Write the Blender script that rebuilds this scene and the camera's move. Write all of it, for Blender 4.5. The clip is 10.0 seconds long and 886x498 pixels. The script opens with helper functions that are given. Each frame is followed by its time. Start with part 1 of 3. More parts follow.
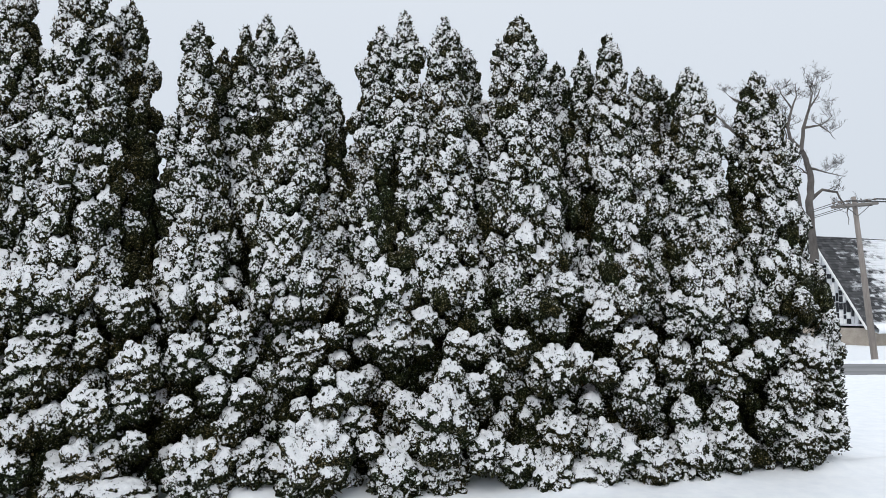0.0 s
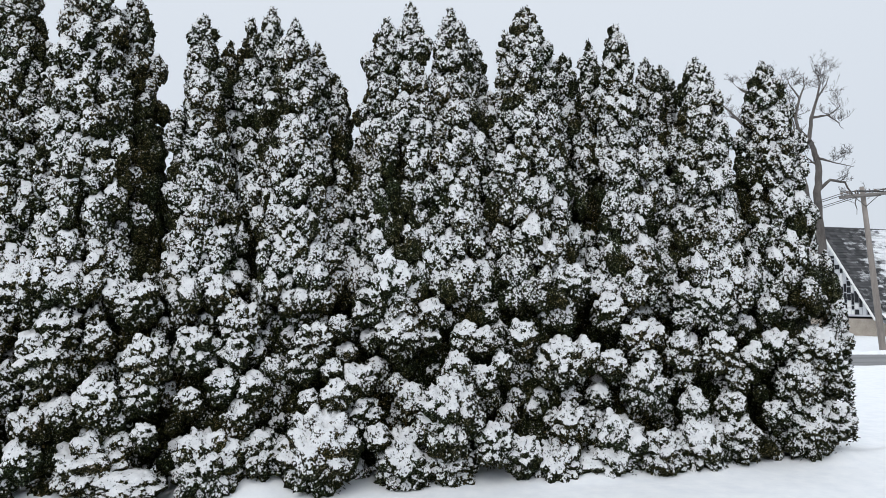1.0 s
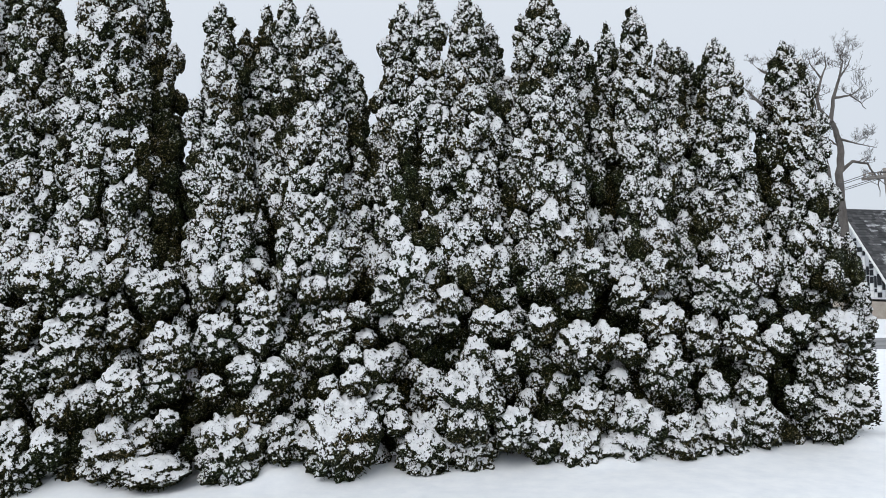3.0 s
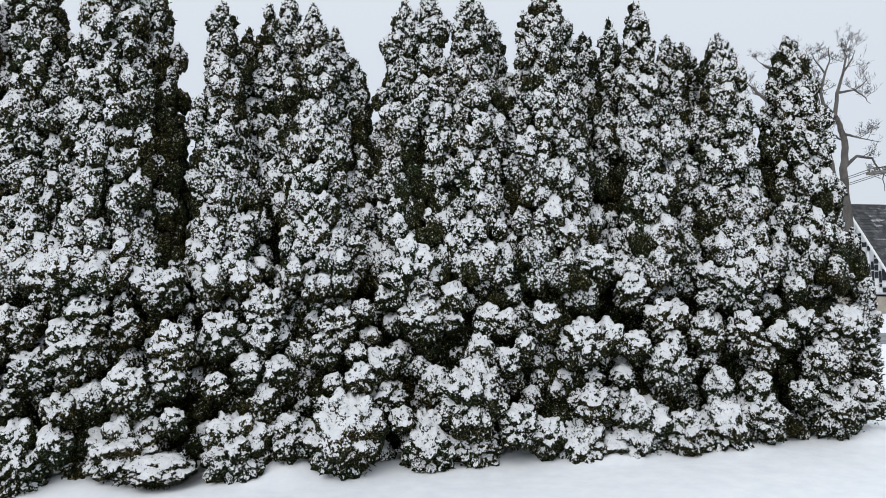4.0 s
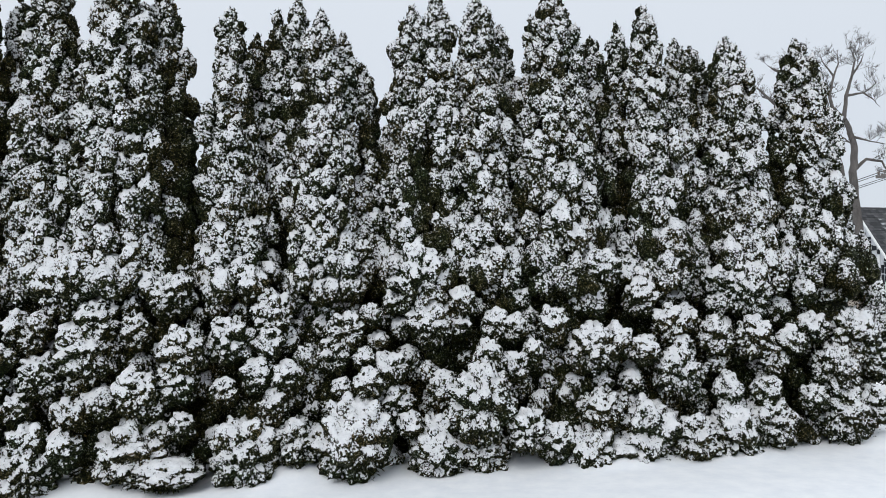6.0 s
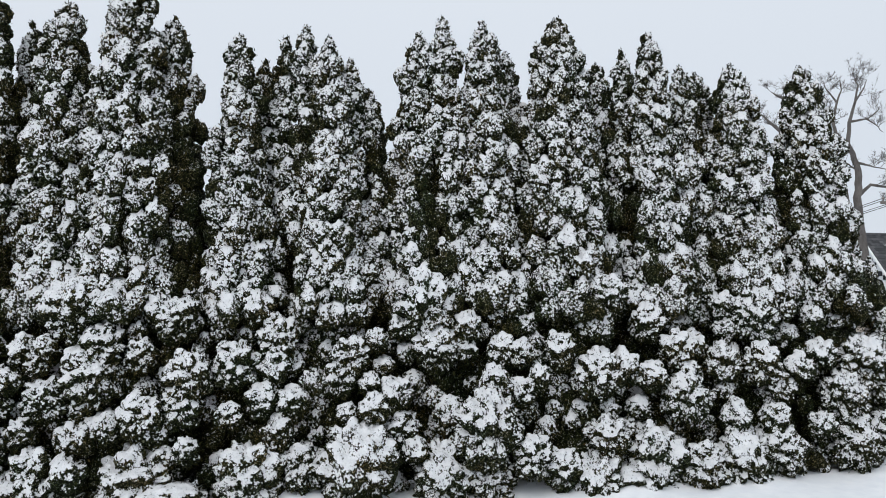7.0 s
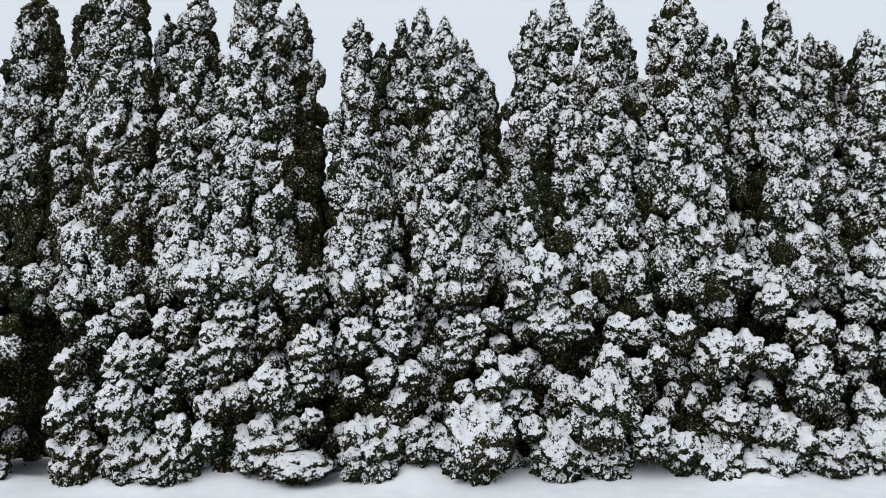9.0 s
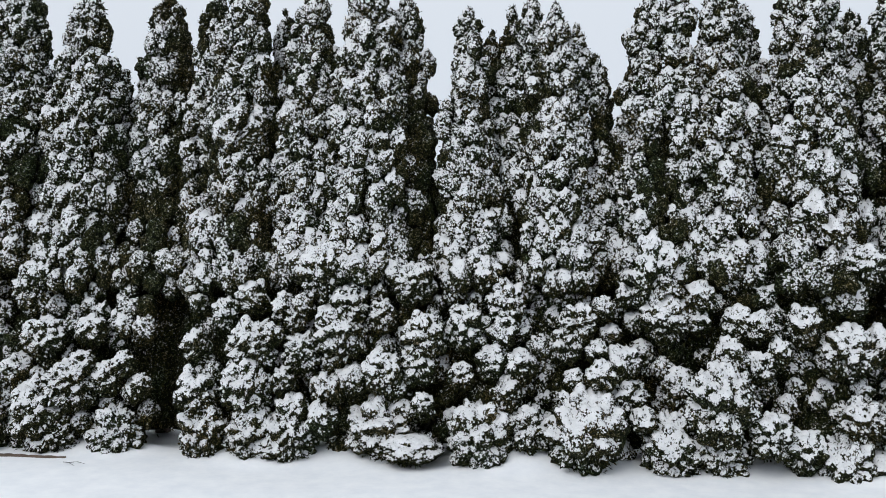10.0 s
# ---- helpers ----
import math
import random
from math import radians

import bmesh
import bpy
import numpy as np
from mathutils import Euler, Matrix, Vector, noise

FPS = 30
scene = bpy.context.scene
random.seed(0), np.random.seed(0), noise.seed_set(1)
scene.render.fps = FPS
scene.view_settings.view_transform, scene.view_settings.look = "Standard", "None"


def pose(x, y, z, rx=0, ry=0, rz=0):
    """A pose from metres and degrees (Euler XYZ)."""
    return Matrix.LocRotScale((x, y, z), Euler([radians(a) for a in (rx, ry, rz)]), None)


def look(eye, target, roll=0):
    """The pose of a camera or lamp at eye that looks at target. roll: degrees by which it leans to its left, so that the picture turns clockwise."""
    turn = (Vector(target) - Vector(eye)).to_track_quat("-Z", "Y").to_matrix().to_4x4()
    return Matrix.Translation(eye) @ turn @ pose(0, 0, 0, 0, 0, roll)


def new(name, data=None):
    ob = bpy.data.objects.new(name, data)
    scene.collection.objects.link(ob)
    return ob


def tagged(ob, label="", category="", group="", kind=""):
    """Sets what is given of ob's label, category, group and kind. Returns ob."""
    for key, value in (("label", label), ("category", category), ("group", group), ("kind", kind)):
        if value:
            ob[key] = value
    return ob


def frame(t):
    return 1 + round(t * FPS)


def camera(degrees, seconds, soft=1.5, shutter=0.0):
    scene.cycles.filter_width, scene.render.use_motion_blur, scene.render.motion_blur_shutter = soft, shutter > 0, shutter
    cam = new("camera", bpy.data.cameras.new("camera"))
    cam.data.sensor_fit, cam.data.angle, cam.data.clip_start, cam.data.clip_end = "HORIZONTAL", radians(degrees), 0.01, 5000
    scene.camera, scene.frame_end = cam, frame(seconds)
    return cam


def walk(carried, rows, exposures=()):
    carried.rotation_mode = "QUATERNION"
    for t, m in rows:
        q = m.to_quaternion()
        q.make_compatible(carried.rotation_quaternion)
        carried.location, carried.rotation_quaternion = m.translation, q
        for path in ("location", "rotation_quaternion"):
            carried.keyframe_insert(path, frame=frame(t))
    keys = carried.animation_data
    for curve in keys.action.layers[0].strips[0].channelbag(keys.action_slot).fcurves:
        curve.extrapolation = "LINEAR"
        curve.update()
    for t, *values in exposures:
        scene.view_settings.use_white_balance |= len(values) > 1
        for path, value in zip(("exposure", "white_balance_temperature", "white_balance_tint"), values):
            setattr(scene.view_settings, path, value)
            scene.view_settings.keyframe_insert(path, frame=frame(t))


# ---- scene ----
# camera: seconds, place in metres, turn in degrees
cam = camera(61.5, 10.0, soft=0.9)
ROWS = [
    (0, 0, 0, 1.65, 94.6, 0, 0),
    (0.5, -0.004, -0.001, 1.65, 94.284, 0.147, 0.212),
    (1, -0.005, -0.002, 1.647, 94.01, 0.216, 0.493),
    (1.5, -0.004, -0.003, 1.646, 93.73, 0.203, 0.897),
    (2, -0.009, -0.002, 1.643, 93.442, 0.287, 1.285),
    (2.5, -0.011, -0.003, 1.647, 93.16, 0.449, 1.645),
    (4, -0.012, -0.006, 1.643, 92.766, 0.971, 2.139),
    (4.5, -0.012, -0.008, 1.645, 92.733, 1.088, 2.328),
    (5, -0.013, -0.009, 1.649, 92.68, 1.108, 2.506),
    (5.5, -0.012, -0.005, 1.639, 92.705, 1.107, 2.651),
    (5.7, -0.012, -0.005, 1.639, 92.775, 1.107, 2.711),
    (6.8, -0.034, -0.006, 1.644, 94.736, 0.867, 2.792),
    (7, -0.038, -0.006, 1.644, 94.986, 0.867, 2.992),
    (7.5, -0.048, -0.01, 1.642, 94.969, 0.782, 3.762),
    (8, -0.084, -0.03, 1.643, 94.37, 0.679, 5.214),
    (8.5, -0.12, -0.045, 1.652, 93.81, 0.521, 7.444),
    (9, -0.176, -0.078, 1.672, 93.264, 0.282, 10.656),
    (9.5, -0.214, -0.091, 1.666, 92.903, -0.121, 14.382),
    (10, -0.236, -0.11, 1.665, 92.342, -0.457, 18.486),
]
walk(cam, [(t, pose(x, y, z, rx, ry, rz)) for t, x, y, z, rx, ry, rz in ROWS])

# ---- light: an overcast winter sky ----
scene.view_settings.exposure = 0.0
SUN_ELEVATION, SUN_TURN = 45.0, 198.0
world = bpy.data.worlds.new("overcast_sky")
scene.world = world
world.use_nodes = True
wn, wl = world.node_tree.nodes, world.node_tree.links
wn.clear()
w_out = wn.new("ShaderNodeOutputWorld")
w_bg = wn.new("ShaderNodeBackground")
w_sky = wn.new("ShaderNodeTexSky")
w_sky.sky_type = "NISHITA"
w_sky.sun_disc = False
w_sky.sun_elevation = radians(SUN_ELEVATION)
w_sky.sun_rotation = radians(SUN_TURN)
w_coord = wn.new("ShaderNodeTexCoord")
w_sep = wn.new("ShaderNodeSeparateXYZ")
w_ramp = wn.new("ShaderNodeValToRGB")
w_ramp.color_ramp.elements[0].position, w_ramp.color_ramp.elements[0].color = 0.0, (6.68, 7.2, 7.95, 1)
w_ramp.color_ramp.elements[1].position, w_ramp.color_ramp.elements[1].color = 0.9, (8.9, 9.5, 10.2, 1)
w_mix = wn.new("ShaderNodeMixRGB")
w_mix.inputs[0].default_value = 0.93
wl.new(w_coord.outputs["Generated"], w_sep.inputs[0])
wl.new(w_sep.outputs["Z"], w_ramp.inputs[0])
wl.new(w_sky.outputs[0], w_mix.inputs[1])
wl.new(w_ramp.outputs[0], w_mix.inputs[2])
wl.new(w_mix.outputs[0], w_bg.inputs[0])
w_bg.inputs[1].default_value = 0.1
wl.new(w_bg.outputs[0], w_out.inputs[0])

sun = new("sun", bpy.data.lights.new("sun", "SUN"))
sun.data.energy, sun.data.angle, sun.data.color = 1.25, radians(40), (1.0, 0.985, 0.97)
sun.matrix_world = look((-3, -9, 9.5), (0, 0, 0))


# ---- materials ----
def material(name, roughness=0.7, metallic=0.0):
    m = bpy.data.materials.new(name)
    m.use_nodes = True
    b = m.node_tree.nodes["Principled BSDF"]
    b.inputs["Roughness"].default_value, b.inputs["Metallic"].default_value = roughness, metallic
    return m, m.node_tree.nodes, m.node_tree.links, b


def noise_node(nodes, links, scale, detail=5.0, rough=0.6, stretch=(1, 1, 1)):
    co = nodes.new("ShaderNodeTexCoord")
    mp = nodes.new("ShaderNodeMapping")
    mp.inputs["Scale"].default_value = stretch
    n = nodes.new("ShaderNodeTexNoise")
    n.inputs["Scale"].default_value, n.inputs["Detail"].default_value, n.inputs["Roughness"].default_value = scale, detail, rough
    links.new(co.outputs["Object"], mp.inputs[0])
    links.new(mp.outputs[0], n.inputs["Vector"])
    return n


def ramp_node(nodes, links, source, stops):
    r = nodes.new("ShaderNodeValToRGB")
    while len(r.color_ramp.elements) < len(stops):
        r.color_ramp.elements.new(0.5)
    for e, (p, c) in zip(r.color_ramp.elements, stops):
        e.position, e.color = p, (*c, 1)
    links.new(source, r.inputs[0])
    return r


def bump_node(nodes, links, height, bsdf, strength, distance):
    b = nodes.new("ShaderNodeBump")
    b.inputs["Strength"].default_value, b.inputs["Distance"].default_value = strength, distance
    links.new(height, b.inputs["Height"])
    links.new(b.outputs[0], bsdf.inputs["Normal"])
    return b


def rough_paint(name, dark, light, scale, bump=0.3, roughness=0.75, stretch=(1, 1, 1), grain=0.01):
    m, nodes, links, b = material(name, roughness)
    big = noise_node(nodes, links, scale, 4, 0.6, stretch)
    fine = noise_node(nodes, links, scale * 9, 6, 0.65, stretch)
    mix = nodes.new("ShaderNodeMath")
    mix.operation = "MULTIPLY_ADD"
    mix.inputs[1].default_value = 0.45
    links.new(fine.outputs[0], mix.inputs[0])
    half = nodes.new("ShaderNodeMath")
    half.operation = "MULTIPLY"
    half.inputs[1].default_value = 0.55
    links.new(big.outputs[0], half.inputs[0])
    links.new(half.outputs[0], mix.inputs[2])
    r = ramp_node(nodes, links, mix.outputs[0], [(0.35, dark), (0.65, light)])
    links.new(r.outputs[0], b.inputs["Base Color"])
    bump_node(nodes, links, mix.outputs[0], b, bump, grain)
    return m


def leaf_material():
    m, nodes, links, b = material("arborvitae_leaf", 0.6)
    geo = nodes.new("ShaderNodeNewGeometry")
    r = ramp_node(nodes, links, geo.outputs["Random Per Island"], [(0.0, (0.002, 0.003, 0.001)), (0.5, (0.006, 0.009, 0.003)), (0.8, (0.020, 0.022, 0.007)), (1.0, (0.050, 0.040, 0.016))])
    big = noise_node(nodes, links, 1.7, 3)
    hue = ramp_node(nodes, links, big.outputs[0], [(0.35, (0.8, 1.05, 0.9)), (0.65, (1.25, 1.0, 0.8))])
    mx = nodes.new("ShaderNodeMixRGB")
    mx.blend_type = "MULTIPLY"
    mx.inputs[0].default_value = 1.0
    links.new(r.outputs[0], mx.inputs[1])
    links.new(hue.outputs[0], mx.inputs[2])
    links.new(mx.outputs[0], b.inputs["Base Color"])
    b.inputs["Specular IOR Level"].default_value = 0.06
    return m


def snow_material(name, grain_scale, bump, distance):
    m, nodes, links, b = material(name, 0.65)
    big = noise_node(nodes, links, grain_scale, 6, 0.65)
    r = ramp_node(nodes, links, big.outputs[0], [(0.3, (0.80, 0.83, 0.87)), (0.65, (0.90, 0.92, 0.94))])
    links.new(r.outputs[0], b.inputs["Base Color"])
    bump_node(nodes, links, big.outputs[0], b, bump, distance)
    return m


def world_noise(nodes, links, geo, scale, detail, rough, stretch=(1, 1, 1)):
    mp = nodes.new("ShaderNodeMapping")
    mp.inputs["Scale"].default_value = stretch
    links.new(geo.outputs["Position"], mp.inputs[0])
    n = nodes.new("ShaderNodeTexNoise")
    n.inputs["Scale"].default_value, n.inputs["Detail"].default_value, n.inputs["Roughness"].default_value = scale, detail, rough
    links.new(mp.outputs[0], n.inputs["Vector"])
    return n


def frosted_material(name, hold, crown, tuft=1.1, wind=(-0.10, -0.52, 0.85)):
    """Tufts of scale leaves with snow caught on what faces up and into the wind; hold: how much snow they carry."""
    m, nodes, links, b = material(name, 0.6)
    geo = nodes.new("ShaderNodeNewGeometry")
    dot = nodes.new("ShaderNodeVectorMath")
    dot.operation = "DOT_PRODUCT"
    dot.inputs[1].default_value = wind
    links.new(geo.outputs["Normal"], dot.inputs[0])
    fine = world_noise(nodes, links, geo, 70, 4, 0.65, (1, 1, 0.7))
    mid = world_noise(nodes, links, geo, 22, 3, 0.6, (1, 1, 0.7))
    warp = nodes.new("ShaderNodeMixRGB")
    warp.blend_type = "ADD"
    warp.inputs[0].default_value = 0.03
    links.new(geo.outputs["Position"], warp.inputs[1])
    links.new(fine.outputs["Color"], warp.inputs[2])
    cells = nodes.new("ShaderNodeTexVoronoi")
    cells.inputs["Scale"].default_value = 54
    links.new(warp.outputs[0], cells.inputs["Vector"])
    pick = nodes.new("ShaderNodeSeparateColor")
    links.new(cells.outputs["Color"], pick.inputs[0])
    total = None
    for source, gain in ((dot.outputs["Value"], crown), (fine.outputs[0], 1.8), (mid.outputs[0], 1.1), (pick.outputs[0], tuft), (cells.outputs["Distance"], -0.7)):
        k = nodes.new("ShaderNodeMath")
        k.operation = "MULTIPLY_ADD"
        k.inputs[1].default_value = gain
        links.new(source, k.inputs[0])
        if total:
            links.new(total, k.inputs[2])
        else:
            k.inputs[2].default_value = hold - 1.15 - 0.5 * tuft
        total = k.outputs[0]
    mask = ramp_node(nodes, links, total, [(0.05, (0, 0, 0)), (0.16, (0.7, 0.7, 0.7)), (0.32, (1, 1, 1))])
    tips = nodes.new("ShaderNodeTexVoronoi")
    tips.inputs["Scale"].default_value = 120
    links.new(warp.outputs[0], tips.inputs["Vector"])
    shade = nodes.new("ShaderNodeSeparateColor")
    links.new(tips.outputs["Color"], shade.inputs[0])
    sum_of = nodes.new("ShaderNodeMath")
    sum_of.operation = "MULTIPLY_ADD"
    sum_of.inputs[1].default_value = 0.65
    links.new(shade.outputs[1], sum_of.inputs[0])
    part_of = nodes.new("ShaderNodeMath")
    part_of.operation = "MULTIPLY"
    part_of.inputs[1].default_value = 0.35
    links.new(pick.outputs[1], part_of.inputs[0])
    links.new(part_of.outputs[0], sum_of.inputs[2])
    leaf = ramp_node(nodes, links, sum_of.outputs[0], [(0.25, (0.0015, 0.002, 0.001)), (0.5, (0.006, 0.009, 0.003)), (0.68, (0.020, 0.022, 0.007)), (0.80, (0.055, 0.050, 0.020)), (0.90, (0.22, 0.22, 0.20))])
    patch = world_noise(nodes, links, geo, 2.3, 3, 0.6)
    hue = ramp_node(nodes, links, patch.outputs[0], [(0.36, (0.85, 1.05, 0.85)), (0.52, (1.1, 1.05, 0.8)), (0.68, (1.6, 1.25, 0.85))])
    tinted = nodes.new("ShaderNodeMixRGB")
    tinted.blend_type = "MULTIPLY"
    tinted.inputs[0].default_value = 1.0
    links.new(leaf.outputs[0], tinted.inputs[1])
    links.new(hue.outputs[0], tinted.inputs[2])
    snow = ramp_node(nodes, links, mid.outputs[0], [(0.3, (0.76, 0.775, 0.80)), (0.6, (0.87, 0.877, 0.89))])
    mx = nodes.new("ShaderNodeMixRGB")
    links.new(mask.outputs[0], mx.inputs[0])
    links.new(tinted.outputs[0], mx.inputs[1])
    links.new(snow.outputs[0], mx.inputs[2])
    links.new(mx.outputs[0], b.inputs["Base Color"])
    b.inputs["Specular IOR Level"].default_value = 0.06
    bump_node(nodes, links, total, b, 0.8, 0.011)
    return m


# SHADED: nearly snowless copy; in the cores its darkness stands in for shade
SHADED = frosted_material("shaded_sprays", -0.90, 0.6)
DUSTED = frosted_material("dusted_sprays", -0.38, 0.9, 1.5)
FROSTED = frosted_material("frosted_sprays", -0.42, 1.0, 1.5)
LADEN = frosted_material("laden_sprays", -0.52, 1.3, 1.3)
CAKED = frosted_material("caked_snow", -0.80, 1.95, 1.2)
LEAF = leaf_material()
SNOW = snow_material("bough_snow", 38, 0.7, 0.012)
GROUND_SNOW = snow_material("ground_snow", 5, 0.25, 0.02)
BARK = rough_paint("thuja_bark", (0.05, 0.035, 0.025), (0.14, 0.10, 0.075), 14, 0.8, 0.9, (1, 1, 0.15), 0.01)
GREY_BARK = rough_paint("grey_bark", (0.05, 0.045, 0.042), (0.15, 0.135, 0.125), 7, 0.8, 0.9, (1, 1, 0.25), 0.02)
TWIG = rough_paint("twig_bark", (0.035, 0.031, 0.029), (0.09, 0.08, 0.074), 20, 0.3, 0.9)
ASPHALT = rough_paint("wet_asphalt", (0.10, 0.10, 0.105), (0.27, 0.275, 0.28), 0.8, 0.3, 0.55, (0.25, 1.6, 1), 0.01)
POLE_WOOD = rough_paint("weathered_pole", (0.17, 0.15, 0.135), (0.33, 0.295, 0.27), 6, 0.5, 0.85, (1, 1, 0.1), 0.01)
ARM_WOOD = rough_paint("weathered_arm", (0.11, 0.10, 0.095), (0.22, 0.205, 0.19), 6, 0.4, 0.85, (0.1, 1, 1), 0.01)
CABLE = rough_paint("cable", (0.03, 0.03, 0.03), (0.07, 0.07, 0.07), 10, 0.1, 0.6)
PORCELAIN = rough_paint("porcelain", (0.10, 0.08, 0.07), (0.20, 0.17, 0.15), 10, 0.1, 0.3)
STONE = rough_paint("tan_stone", (0.28, 0.24, 0.20), (0.44, 0.39, 0.33), 3, 0.5, 0.85, (1, 1, 1), 0.02)
WHITE_TRIM = rough_paint("white_trim", (0.70, 0.70, 0.69), (0.82, 0.82, 0.81), 5, 0.1, 0.5)
GREY_PANEL = rough_paint("grey_panel", (0.52, 0.53, 0.55), (0.66, 0.67, 0.69), 4, 0.1, 0.5)


def shingle_material():
    m, nodes, links, b = material("snowy_shingles", 0.8)
    patch = noise_node(nodes, links, 1.3, 9, 0.78, (0.55, 1.2, 2.6))
    rnd = nodes.new("ShaderNodeNewGeometry")
    base = ramp_node(nodes, links, rnd.outputs["Random Per Island"], [(0.0, (0.022, 0.023, 0.026)), (1.0, (0.085, 0.086, 0.09))])
    add = nodes.new("ShaderNodeMath")
    add.operation = "MULTIPLY_ADD"
    add.inputs[1].default_value = 0.12
    links.new(rnd.outputs["Random Per Island"], add.inputs[0])
    links.new(patch.outputs[0], add.inputs[2])
    co = nodes.new("ShaderNodeTexCoord")
    sep = nodes.new("ShaderNodeSeparateXYZ")
    links.new(co.outputs["Object"], sep.inputs[0])
    drift = nodes.new("ShaderNodeMath")
    drift.operation = "MULTIPLY_ADD"
    drift.inputs[1].default_value = 0.10
    links.new(sep.outputs["X"], drift.inputs[0])
    links.new(add.outputs[0], drift.inputs[2])
    low = nodes.new("ShaderNodeMath")
    low.operation = "MULTIPLY_ADD"
    low.inputs[1].default_value = 0.05
    links.new(sep.outputs["Y"], low.inputs[0])
    links.new(drift.outputs[0], low.inputs[2])
    mask = ramp_node(nodes, links, low.outputs[0], [(0.78, (0, 0, 0)), (0.94, (0.9, 0.9, 0.9))])
    mx = nodes.new("ShaderNodeMixRGB")
    mx.inputs[2].default_value = (0.82, 0.84, 0.87, 1)
    links.new(mask.outputs[0], mx.inputs[0])
    links.new(base.outputs[0], mx.inputs[1])
    links.new(mx.outputs[0], b.inputs["Base Color"])
    return m


SHINGLE = shingle_material()


def glass_material():
    m, nodes, links, b = material("dark_pane", 0.25)
    n = noise_node(nodes, links, 2.0, 2)
    r = ramp_node(nodes, links, n.outputs[0], [(0.3, (0.008, 0.009, 0.011)), (0.7, (0.02, 0.023, 0.028))])
    links.new(r.outputs[0], b.inputs["Base Color"])
    b.inputs["Specular IOR Level"].default_value = 0.25
    return m


PANE = glass_material()


# ---- mesh helpers ----
def raw_mesh(name, verts, faces, mat, smooth=False, second=None, slots=None):
    """One mesh from arrays of vertices and triangles (or quads)."""
    verts, faces = np.asarray(verts, np.float32), np.asarray(faces, np.int32)
    k = faces.shape[1]
    me = bpy.data.meshes.new(name)
    me.vertices.add(len(verts))
    me.vertices.foreach_set("co", verts.ravel())
    me.loops.add(faces.size)
    me.loops.foreach_set("vertex_index", faces.ravel())
    me.polygons.add(len(faces))
    me.polygons.foreach_set("loop_start", np.arange(0, faces.size, k, dtype=np.int32))
    me.polygons.foreach_set("use_smooth", np.full(len(faces), smooth))
    me.update(calc_edges=True)
    me.materials.append(mat)
    if second:
        me.materials.append(second)
        me.polygons.foreach_set("material_index", np.asarray(slots, np.int32))
    return me


def bm_mesh(name, bm, mat, smooth=False):
    me = bpy.data.meshes.new(name)
    bmesh.ops.recalc_face_normals(bm, faces=bm.faces)
    for f in bm.faces:
        f.smooth = smooth
    bm.to_mesh(me)
    bm.free()
    me.materials.append(mat)
    return me


def part(name, data, parent, label="", kind=""):
    ob = new(name, data)
    ob.parent = parent
    return tagged(ob, label, kind=kind)


def thing(name, place, label, category, group="", kind=""):
    ob = new(name)
    ob.location = place
    return tagged(ob, label, category, group, kind)


def box(bm, cx, cy, cz, sx, sy, sz, bevel=0.0):
    made = bmesh.ops.create_cube(bm, size=1.0, matrix=Matrix.Translation((cx, cy, cz)) @ Matrix.Diagonal((sx, sy, sz, 1)))
    if bevel:
        edges = list({e for v in made["verts"] for e in v.link_edges})
        bmesh.ops.bevel(bm, geom=edges, offset=bevel, segments=1, affect="EDGES")


def tube(verts, faces, pts, radii, sides=6):
    """Adds a tapered tube along pts to the lists of vertices and quads."""
    start = len(verts)
    pts = [Vector(p) for p in pts]
    side = Vector((0.31, 0.87, 0.38))
    for i, (p, r) in enumerate(zip(pts, radii)):
        d = (pts[min(i + 1, len(pts) - 1)] - pts[max(i - 1, 0)]).normalized()
        a = d.cross(side)
        if a.length < 0.1:
            a = d.cross(Vector((1, 0, 0)))
        a.normalize()
        b = d.cross(a)
        for k in range(sides):
            w = 2 * math.pi * k / sides
            verts.append(p + (a * math.cos(w) + b * math.sin(w)) * r)
    for i in range(len(pts) - 1):
        for k in range(sides):
            a, b = start + i * sides + k, start + i * sides + (k + 1) % sides
            faces.append((a, b, b + sides, a + sides))


# ---- the hedge's line: s metres along it, o metres towards the lawn ----
TURN = radians(12)
ALONG = np.array((math.cos(TURN), math.sin(TURN), 0.0))
OUT = np.array((math.sin(TURN), -math.cos(TURN), 0.0))
ROW = np.array((0.0, 7.55, 0.0))


def at(s, o, z):
    return ROW + s * ALONG + o * OUT + np.array((0, 0, z))


# ---- ground: one sheet of snow, with the road sunk into it ----
ROAD_NEAR, ROAD_FAR = 18.3, 23.4


def ground_height(x, y):
    p = np.array((x, y, 0.0)) - ROW
    s, o = float(p @ ALONG), float(p @ OUT)
    z = 0.05 * noise.noise((x * 0.35, y * 0.35, 3.1)) + 0.02 * noise.noise((x * 1.1, y * 1.1, 7.7))
    if -12 < s < 6 and -3 < o < 2.5:
        edge = 0.86 + 0.14 * noise.noise((s * 1.5, 0.4, 9.0))
        bank = max(0.0, 1 - abs(o - edge + 0.25) / 0.5)
        z += 0.15 * bank * bank * (0.9 + 1.1 * noise.noise((s * 1.6, 5.5, 2.0)))
    fade = max(0.0, 1 - math.hypot(x, y) / 60)
    z *= fade
    mid, half = (ROAD_NEAR + ROAD_FAR) / 2, (ROAD_FAR - ROAD_NEAR) / 2
    d = abs(y - mid) - half
    if d < 0:
        z = -0.09
    elif d < 1.2:
        z += 0.10 * (1 - d / 1.2) * (0.7 + 0.5 * noise.noise((x * 0.8, y, 1.0))) * min(1.0, d / 0.12 + 0.2)
    return z


